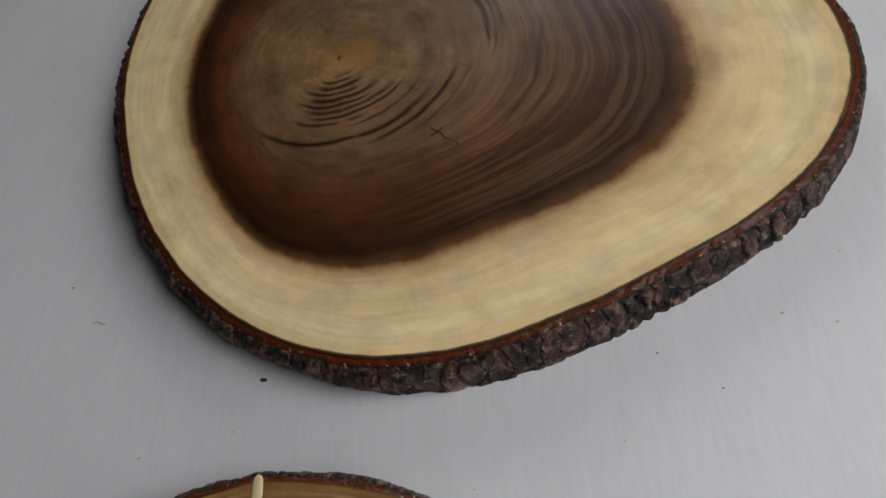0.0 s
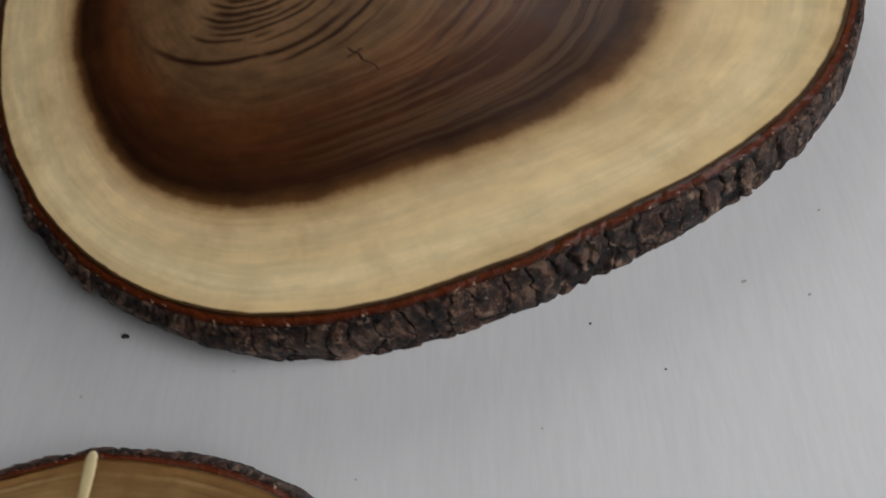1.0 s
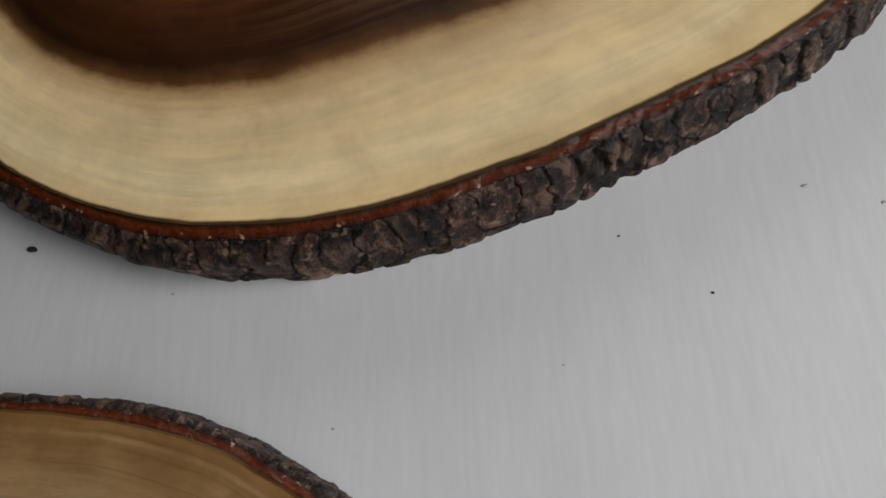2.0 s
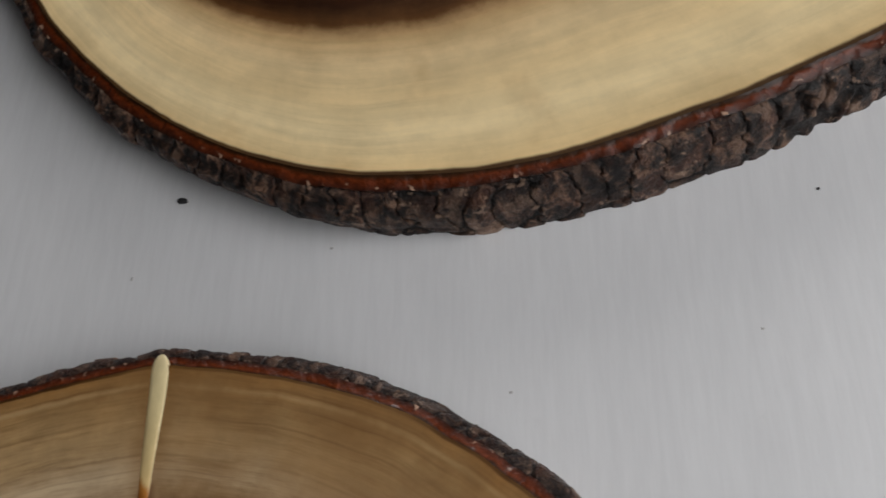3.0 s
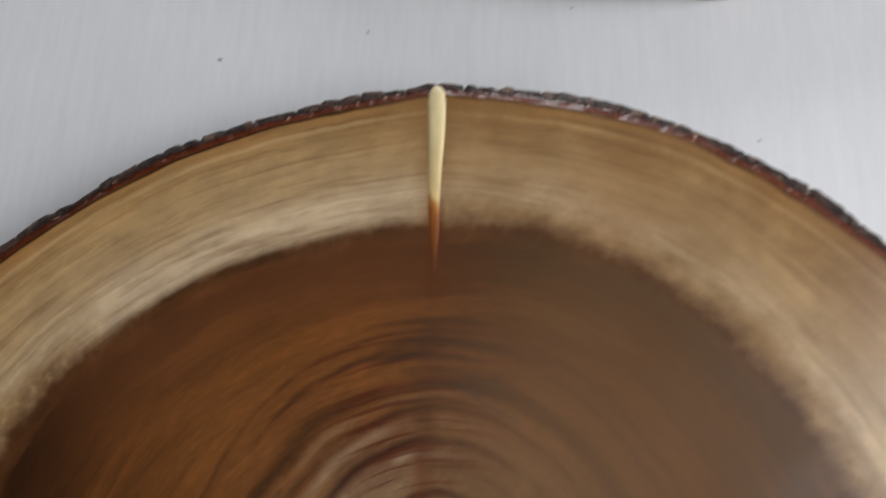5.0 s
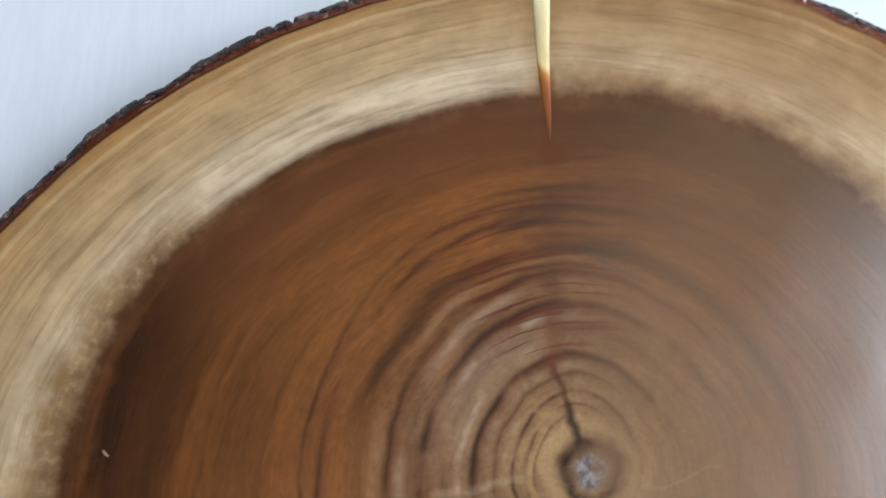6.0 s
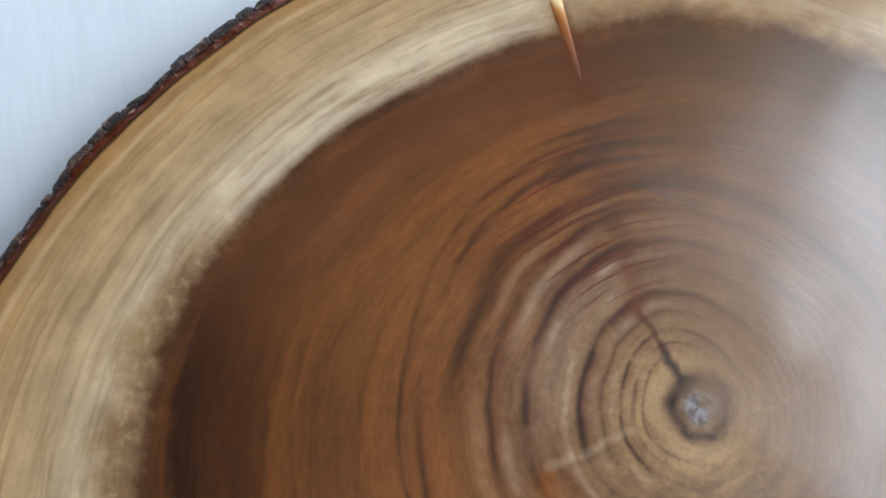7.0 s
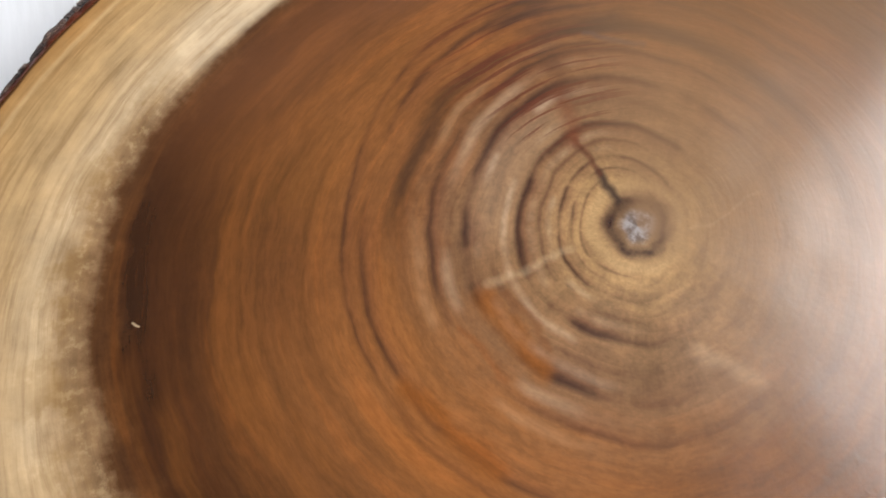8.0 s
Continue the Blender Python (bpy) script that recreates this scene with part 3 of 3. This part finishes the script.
M_TABLE = white_paint_board()
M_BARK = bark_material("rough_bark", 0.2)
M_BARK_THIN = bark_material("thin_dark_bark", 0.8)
M_INNER = inner_bark_material()
M_WALL = plain("matt_taupe_wall_paint", (66, 62, 58), 0.85, 0.03, 3.0)
M_CEIL = plain("grey_ceiling_paint", (80, 78, 77), 0.9, 0.02, 3.0)
M_FLOOR = plain("brown_floor_covering", (74, 63, 55), 0.6, 0.12, 6.0)
M_FRAME = plain("white_window_paint", (230, 230, 228), 0.4, 0.03, 10.0)
M_LEG = plain("white_painted_wood", (222, 222, 222), 0.5, 0.04, 12.0)
M_CRUMB = plain("dark_crumb", (40, 38, 40), 0.7, 0.3, 600.0)
M_CRUMB_PALE = plain("grey_dust", (184, 181, 180), 0.8, 0.2, 600.0)
M_FILL = crack_filler_material()
g = Graph("window_glass")
g.bsdf.inputs["Transmission Weight"].default_value = 1.0
M_GLASS = g.done((250, 252, 252), 0.02)

# ---- the room ----
X0, X1, Y0, Y1, Z0, Z1 = -3.2, WALL_X, -2.6, NORTH_Y, -0.75, 1.85
tagged(part("floor", box(bmesh.new(), X0 - 0.1, X1 + 0.12, Y0 - 0.1, Y1 + 0.1, Z0 - 0.1, Z0), M_FLOOR), "plain brown floor covering", "floor", kind="structure")
tagged(part("ceiling", box(bmesh.new(), X0 - 0.1, X1 + 0.12, Y0 - 0.1, Y1 + 0.1, Z1, Z1 + 0.1), M_CEIL), "plain grey ceiling", "ceiling", kind="structure")
tagged(part("wall_west", box(bmesh.new(), X0 - 0.1, X0, Y0, Y1, Z0, Z1), M_WALL), "plain taupe wall", "wall", kind="structure")
tagged(part("wall_south", box(bmesh.new(), X0 - 0.1, X1 + 0.12, Y0 - 0.1, Y0, Z0, Z1), M_WALL), "plain taupe wall", "wall", kind="structure")
bm = bmesh.new()
for x0, x1, z0, z1 in ((X0, NWIN_X0, Z0, Z1), (NWIN_X1, X1 + 0.12, Z0, Z1), (NWIN_X0, NWIN_X1, Z0, NWIN_Z0), (NWIN_X0, NWIN_X1, NWIN_Z1, Z1)):
    box(bm, x0, x1, Y1, Y1 + 0.12, z0, z1)
tagged(part("wall_north", bm, M_WALL), "plain taupe wall with a window opening", "wall", kind="structure")
bm = bmesh.new()
for y0, y1, z0, z1 in ((Y0, WIN_Y0, Z0, Z1), (WIN_Y1, Y1, Z0, Z1), (WIN_Y0, WIN_Y1, Z0, WIN_Z0), (WIN_Y0, WIN_Y1, WIN_Z1, Z1)):
    box(bm, X1, X1 + 0.12, y0, y1, z0, z1)
tagged(part("wall_east", bm, M_WALL), "plain taupe wall with a window opening", "wall", kind="structure")


def window_unit(name, at, wide, high, turn):
    """A two-light window; its origin is the middle of its foot."""
    unit = tagged(empty(name, at), "tall white-framed window", "window", kind="structure")
    unit.rotation_euler.z = radians(turn)
    hw = wide / 2
    bm = bmesh.new()
    for y0, y1, z0, z1 in ((-hw, -hw + 0.05, 0, high), (hw - 0.05, hw, 0, high), (-hw + 0.05, hw - 0.05, 0, 0.05), (-hw + 0.05, hw - 0.05, high - 0.05, high), (-0.02, 0.02, 0.05, high - 0.05)):
        box(bm, -0.025, 0.025, y0, y1, z0, z1)
    part("window_frame", bm, M_FRAME, unit)
    for y0, y1 in ((-hw + 0.05, -0.02), (0.02, hw - 0.05)):
        pane = part("pane", box(bmesh.new(), -0.003, 0.003, y0, y1, 0.05, high - 0.05), M_GLASS, unit)
        pane.visible_shadow = False


window_unit("window_1", (X1 + 0.08, (WIN_Y0 + WIN_Y1) / 2, WIN_Z0), WIN_Y1 - WIN_Y0, WIN_Z1 - WIN_Z0, 0)
window_unit("window_2", ((NWIN_X0 + NWIN_X1) / 2, Y1 + 0.08, NWIN_Z0), NWIN_X1 - NWIN_X0, NWIN_Z1 - NWIN_Z0, 90)

# ---- the table ----
TX0, TX1, TY0, TY1 = -0.8, 0.61, -0.68, 0.86
table = tagged(empty("table", (0, 0, Z0)), "white-painted wooden table with faint brush streaks", "table")
top = part("tabletop", box(bmesh.new(), TX0, TX1, TY0, TY1, -0.028, 0.0, 0.004), M_TABLE, table)
top.location.z = -Z0
for x in (TX0 + 0.06, TX1 - 0.12):
    for y in (TY0 + 0.06, TY1 - 0.12):
        part("leg", box(bmesh.new(), x, x + 0.06, y, y + 0.06, 0, -Z0 - 0.028, 0.004), M_LEG, table)
for x0, x1, y0, y1 in ((TX0 + 0.12, TX1 - 0.12, TY0 + 0.08, TY0 + 0.1), (TX0 + 0.12, TX1 - 0.12, TY1 - 0.1, TY1 - 0.08), (TX0 + 0.08, TX0 + 0.1, TY0 + 0.12, TY1 - 0.12), (TX1 - 0.1, TX1 - 0.08, TY0 + 0.12, TY1 - 0.12)):
    part("apron", box(bmesh.new(), x0, x1, y0, y1, -Z0 - 0.11, -Z0 - 0.028), M_LEG, table)


# ---- the wood slabs ----
def radius(coef, th):
    """An outline's radius at the angles th: mean, then cosine and sine of each harmonic."""
    r = np.full_like(th, coef[0])
    for k in range((len(coef) - 1) // 2):
        r += coef[1 + 2 * k] * np.cos((k + 1) * th) + coef[2 + 2 * k] * np.sin((k + 1) * th)
    return r


def about(centre, coef, pith, th, peak=None):
    """The same outline's radius about the pith."""
    a = np.linspace(-math.pi, math.pi, 4000, endpoint=False)
    r = radius(coef, a)
    if peak:
        r += peak[1] * np.exp(-((a - radians(peak[0])) / radians(peak[2])) ** 2)
    x, y = centre[0] + r * np.cos(a) - pith[0], centre[1] + r * np.sin(a) - pith[1]
    t = np.arctan2(y, x)
    order = np.argsort(t)
    return np.interp(th, t[order], np.hypot(x, y)[order], period=2 * math.pi)


def slab(name, label, pith, sap, heart, high, wide, shear, make_wood, bark, seed, peak=None, plate=0.0085, depth=0.0017, inner=0.3, under=0.0, bulge=0.0, over=0.0, swell=0.0006):
    """A slice of trunk: a wood disc with heartwood and sapwood, a strip of inner bark and rough bark round it.
    The thing's origin is the pith's foot. wide: the bark's width; shear: how far the foot is shifted against the top."""
    thing = tagged(empty(name, (*pith, 0)), label, "wood slab", "wood slabs on the table")
    n = 2400
    th = np.linspace(-math.pi, math.pi, n, endpoint=False)
    rim = about(*sap, pith, th, peak)
    rim += 0.0016 * (fractal((th + math.pi) / (2 * math.pi) * 46, 0 * th + 3.3, seed + 50, 46, 3) - 0.5)
    core = np.minimum(about(*heart, pith, th), rim * 0.93)
    rim_mean, core_mean = rim.mean(), core.mean()
    share = core_mean / rim_mean
    # wood disc
    step = 6
    t6, rim6, core6 = th[::step], rim[::step], core[::step]
    m = len(t6)
    rows, uvs = [], []
    fracs = [0.02 * k for k in range(1, 51)]
    for f in fracs:
        if f <= 0.6:
            r = core6 * f / 0.6
            b = (r / core6) ** 0.6
            q = (r * (1 - b) + b * r * core_mean / core6) / rim_mean
        else:
            r = core6 + (rim6 - core6) * (f - 0.6) / 0.4
            q = (core_mean + (r - core6) / (rim6 - core6) * (rim_mean - core_mean)) / rim_mean
        z = high + 0.0005 * (fractal(r * np.cos(t6) * 50 + 99, r * np.sin(t6) * 50 + 99, seed, 400, 2) - 0.5) * (1 - f)
        rows.append(np.column_stack([r * np.cos(t6), r * np.sin(t6), z]))
        uvs.append(np.column_stack([q * np.cos(t6), q * np.sin(t6)]))
    rows.append(rows[-1].copy())                # the edge is sharp: its vertices are doubled
    uvs.append(uvs[-1])
    foot = rows[-1].copy()
    foot[:, 2] = 0.001
    foot[:, :2] = foot[:, :2] * 0.9 + np.array(shear)
    rows.append(foot)
    uvs.append(uvs[-1])
    verts = np.vstack([[[0, 0, high]], *rows, [[shear[0], shear[1], 0.001]]])
    uv = np.vstack([[[0, 0]], *uvs, [[0, 0]]])
    faces = [(0, 1 + i, 1 + (i + 1) % m) for i in range(m)]
    for k in range(len(rows) - 1):
        if k == len(fracs) - 1:
            continue
        a = 1 + k * m
        faces += [(a + i, a + m + i, a + m + (i + 1) % m, a + (i + 1) % m) for i in range(m)]
    a, last = 1 + (len(rows) - 1) * m, len(verts) - 1
    faces += [(a + i, last, a + (i + 1) % m) for i in range(m)]
    grid_part("wood", verts.tolist(), faces, make_wood(share), thing, "varnished end grain with growth rings", uv)
    # rim curve, normals and arc length
    x, y = rim * np.cos(th), rim * np.sin(th)
    tx, ty = np.roll(x, -1) - np.roll(x, 1), np.roll(y, -1) - np.roll(y, 1)
    length = np.hypot(tx, ty)
    nx, ny = ty / length, -tx / length
    arc = np.concatenate([[0], np.cumsum(np.hypot(np.diff(x), np.diff(y)))])
    total = arc[-1] + math.hypot(x[0] - x[-1], y[0] - y[-1])
    band_w = wide * (0.75 + 0.5 * fractal(arc / total * 60, 0 * arc, seed + 20, 60, 3))

    def ring(off, z):
        """One row of vertices: off outward of the rim, at the height z."""
        k = 1 - np.clip(z / high, 0, 1)
        return np.column_stack([x + nx * off + shear[0] * k, y + ny * off + shear[1] * k, z])

    def sheet(label_name, rows, material, note, uv=None):
        v = np.vstack(rows)
        f = []
        for k in range(len(rows) - 1):
            a = k * n
            f += [(a + i, a + n + i, a + n + (i + 1) % n, a + (i + 1) % n) for i in range(n)]
        return grid_part(label_name, v.tolist(), f, material, thing, note, uv)

    def lump(v, size, sd, octaves=3):
        cellsn = max(4, int(total / size))
        return fractal(arc / total * cellsn, 0 * arc + v / size, sd, cellsn, octaves) - 0.5

    # inner bark: a thin glossy strip that slopes outward
    rows, strips = [], []
    for k in range(9):
        u = k / 8
        strips.append(np.column_stack([0 * arc + u, 0 * arc]))
        off = -0.0006 + (band_w * inner + 0.0006) * u + 0.0009 * lump(u * 0.004, 0.003, seed + 30) * u
        z = high - 0.0003 - 0.0012 * u + 0.0011 * lump(u * 0.004, 0.004, seed + 33) * min(1, 3 * u)
        rows.append(ring(off, z))
    sheet("inner_bark", rows, M_INNER, "glossy red-brown inner bark", np.vstack(strips))
    side = np.clip((-0.9 * nx - 0.45 * ny - 0.3) / 0.5, 0, 1)
    lean = under * side                                                  # the foot recedes on one side
    lean = lean - bulge * np.clip((-ny - 0.7) / 0.3, 0, 1)               # and swells on another
    # bark: shoulder, then the side down to the table
    rows, marks = [], []
    down = 40
    count = int(total / plate)
    for k in range(down + 1):
        u = k / down
        if u < 0.2:
            q = u / 0.2
            off = band_w * (inner - 0.02 + (1.02 - inner) * math.sin(q * math.pi / 2))
            z = high - 0.0016 - 0.0022 * (1 - math.cos(q * math.pi / 2))
            gain = q
        else:
            q = (u - 0.2) / 0.8
            off = band_w * (1 + 0.1 * math.sin(q * math.pi))
            z = (high - 0.0038) * (1 - q) + 0.0
            gain = 1.0
            off = off - lean * q ** 0.8 + over * side * math.sin(math.pi * min(1.0, q * 1.2 + 0.15)) ** 0.8
        down_len = u * high * 1.25
        ax = arc / total * count + 1.0 * (fractal(arc / total * 130, 0 * arc + down_len / 0.007, seed + 4, 130, 3) - 0.5)
        edge, who = cells(ax, 0 * arc + down_len / (plate * 3.2) + 2.2, seed + 5, count)
        gape = np.clip((value_noise(ax * 0.35, 0 * ax + 5.5, seed + 6, count) - 0.45) / 0.35, 0, 1)   # some fissures gape
        crack = np.clip(edge / (0.13 + 0.3 * gape), 0, 1)
        crack = crack * crack * (3 - 2 * crack)
        d = depth * (0.7 + 1.1 * gape) * (crack - 1) + depth * 0.5 * (who - 0.5) + 0.0013 * lump(down_len, 0.005, seed + 8) + swell * lump(0.3 * down_len, 0.016, seed + 10, 2) + 0.0006 * lump(down_len, 0.0016, seed + 9, 2)
        zz = np.clip(z + 0.0012 * lump(down_len, 0.004, seed + 14) * gain * (1 if u < 0.85 else 0), 0.0004 if u < 1 else 0.0, high + 0.0004)
        if u == 1:
            zz = 0 * arc + 0.0
        rows.append(ring(off + d * gain * (1 - 0.45 * u), zz))
        marks.append(np.column_stack([crack, who]))
    rows.append(ring(0 * arc - 0.004 - lean, 0 * arc + 0.0006))
    marks.append(marks[-1])
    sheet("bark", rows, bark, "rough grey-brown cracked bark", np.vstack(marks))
    return thing


LARGE_PITH, SMALL_PITH = (0.0318, 0.1905), (0.0188, -0.1772)
large = slab("wood_slab", "large egg-shaped varnished wood slab with dark heartwood and rough bark edge", LARGE_PITH,
             ((0.085, 0.17), (0.2006, 0.0042, 0.0288, -0.0053, -0.012, 0.0083, -0.0026, 0.0003, -0.0032, 0.0003, -0.0026, 0.0, -0.0003)),
             ((0.06, 0.16), (0.1424, 0.0178, 0.0308, -0.0066, -0.0038, 0.0059, -0.0035, 0.0009, -0.0022, -0.001, -0.0022, 0.0, -0.001)),
             0.0195, 0.0058, (0.001, -0.001), large_slab_wood, M_BARK, 11, under=0.0045, over=0.0035, swell=0.0022, bulge=0.003, depth=0.0017, inner=0.6)
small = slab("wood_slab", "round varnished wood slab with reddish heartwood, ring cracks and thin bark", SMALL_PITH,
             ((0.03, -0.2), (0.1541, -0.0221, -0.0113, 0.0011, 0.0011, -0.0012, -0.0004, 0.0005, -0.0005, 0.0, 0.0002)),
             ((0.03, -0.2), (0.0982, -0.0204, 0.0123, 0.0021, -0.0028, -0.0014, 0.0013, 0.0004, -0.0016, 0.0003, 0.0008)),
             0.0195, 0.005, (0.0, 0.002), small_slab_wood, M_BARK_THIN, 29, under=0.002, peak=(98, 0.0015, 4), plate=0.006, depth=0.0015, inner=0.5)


def tapered_plug(points, high):
    """A long low lens along y: points are (y, x, half width) from its head to its tail."""
    bm = bmesh.new()
    rows = []
    for y, x, w in points:
        rows.append([bm.verts.new((x + w * math.cos(a), y, high * min(1.0, w / 0.0022) * math.sin(a))) for a in [math.pi * k / 8 for k in range(9)]])
    for a, b in zip(rows, rows[1:]):
        for k in range(8):
            bm.faces.new((a[k], a[k + 1], b[k + 1], b[k]))
    for row in (rows[0], rows[-1]):
        bm.faces.new(row)
    bmesh.ops.recalc_face_normals(bm, faces=bm.faces)
    for f in bm.faces:
        f.smooth = True
    return bm


def filler(head, tail, w0, w1):
    """Rows of a plug that swells to w0 near its head and narrows to w1."""
    rows = []
    for k in range(25):
        u = (k / 24) ** 1.8
        cap = math.sqrt(max(0.0, 1 - (1 - min(1, u / 0.1)) ** 2)) if u < 0.1 else 1
        w = w0 * (1 - 0.4 * max(0, (u - 0.1) / 0.5)) if u < 0.6 else w0 * 0.6 + (w1 - w0 * 0.6) * (u - 0.6) / 0.4
        w *= max(cap, 0.06)
        rows.append((head[1] + (tail[1] - head[1]) * u, head[0] + (tail[0] - head[0]) * u + 0.0002 * math.sin(9 * u), w))
    return rows


plug = part("crack_filler", tapered_plug(filler((-0.0074, 0.1248), (-0.0061, 0.069), 0.0026, 0.0008), 0.0007), M_FILL, small, "cream filler turning amber in a tapering crack")
plug.location.z = 0.0192

# ---- specks on the table ----
def crumb(x, y, long, wide, turn, material, label, seed):
    rnd = random.Random(seed)
    bm = bmesh.new()
    bmesh.ops.create_icosphere(bm, subdivisions=2, radius=0.5)
    for v in bm.verts:
        k = 1 + rnd.uniform(-0.22, 0.22)
        v.co = Vector((v.co.x * long * k, v.co.y * wide * k, max(v.co.z, -0.35) * min(long, wide) * 0.5))
    low = min(v.co.z for v in bm.verts)
    for v in bm.verts:
        v.co.z -= low
    ob = part("crumb", bm, material)
    ob.matrix_basis = pose(x, y, 0, 0, 0, turn)
    tagged(ob, label, "crumb", "specks on the table")


DARK, PALE = "tiny dark crumb lying on the white tabletop", "pale grey dust speck on the white tabletop"
crumb(0.0, 0.0, 0.0036, 0.0022, -8, M_CRUMB, "dark irregular crumb lying beside the large slab", 1)
for k, (x, y, a, b, turn, m) in enumerate(((0.231, 0.003, 0.0018, 0.001, 10, M_CRUMB_PALE), (0.131, -0.087, 0.0014, 0.0013, 0, M_CRUMB_PALE), (0.177, -0.009, 0.001, 0.0007, 30, M_CRUMB),
                                           (0.2, -0.028, 0.0009, 0.0007, 0, M_CRUMB), (0.096, -0.06, 0.0009, 0.0007, 20, M_CRUMB_PALE), (-0.115, 0.068, 0.0016, 0.0009, 0, M_CRUMB),
                                           (-0.169, 0.221, 0.001, 0.0007, 0, M_CRUMB), (0.251, -0.004, 0.0012, 0.001, 50, M_CRUMB_PALE), (0.047, -0.018, 0.001, 0.0007, 0, M_CRUMB_PALE),
                                           (-0.012, -0.024, 0.0012, 0.0009, 70, M_CRUMB_PALE), (-0.056, -0.032, 0.0014, 0.0011, 15, M_CRUMB_PALE), (0.126, -0.093, 0.0012, 0.001, 0, M_CRUMB_PALE),
                                           (0.158, -0.046, 0.0008, 0.0006, 0, M_CRUMB_PALE), (0.262, 0.03, 0.0012, 0.0007, 40, M_CRUMB_PALE))):
    crumb(x, y, a, b, turn, m, DARK if m is M_CRUMB else PALE, 40 + k)
curve = bpy.data.curves.new("lint", "CURVE")
curve.dimensions, curve.bevel_depth, curve.bevel_resolution = "3D", 0.00022, 1
spl = curve.splines.new("POLY")
spl.points.add(11)
for k, pt in enumerate(spl.points):
    u = k / 11
    pt.co = (-0.0035 + 0.007 * u, 0.0012 * math.sin(u * 5.2), 0.00022, 1)
curve.materials.append(M_CRUMB_PALE)
lint = new("lint", curve)
lint.location = (-0.094, 0.0435, 0)
tagged(lint, "short curled grey thread of lint on the tabletop", "lint", "specks on the table")
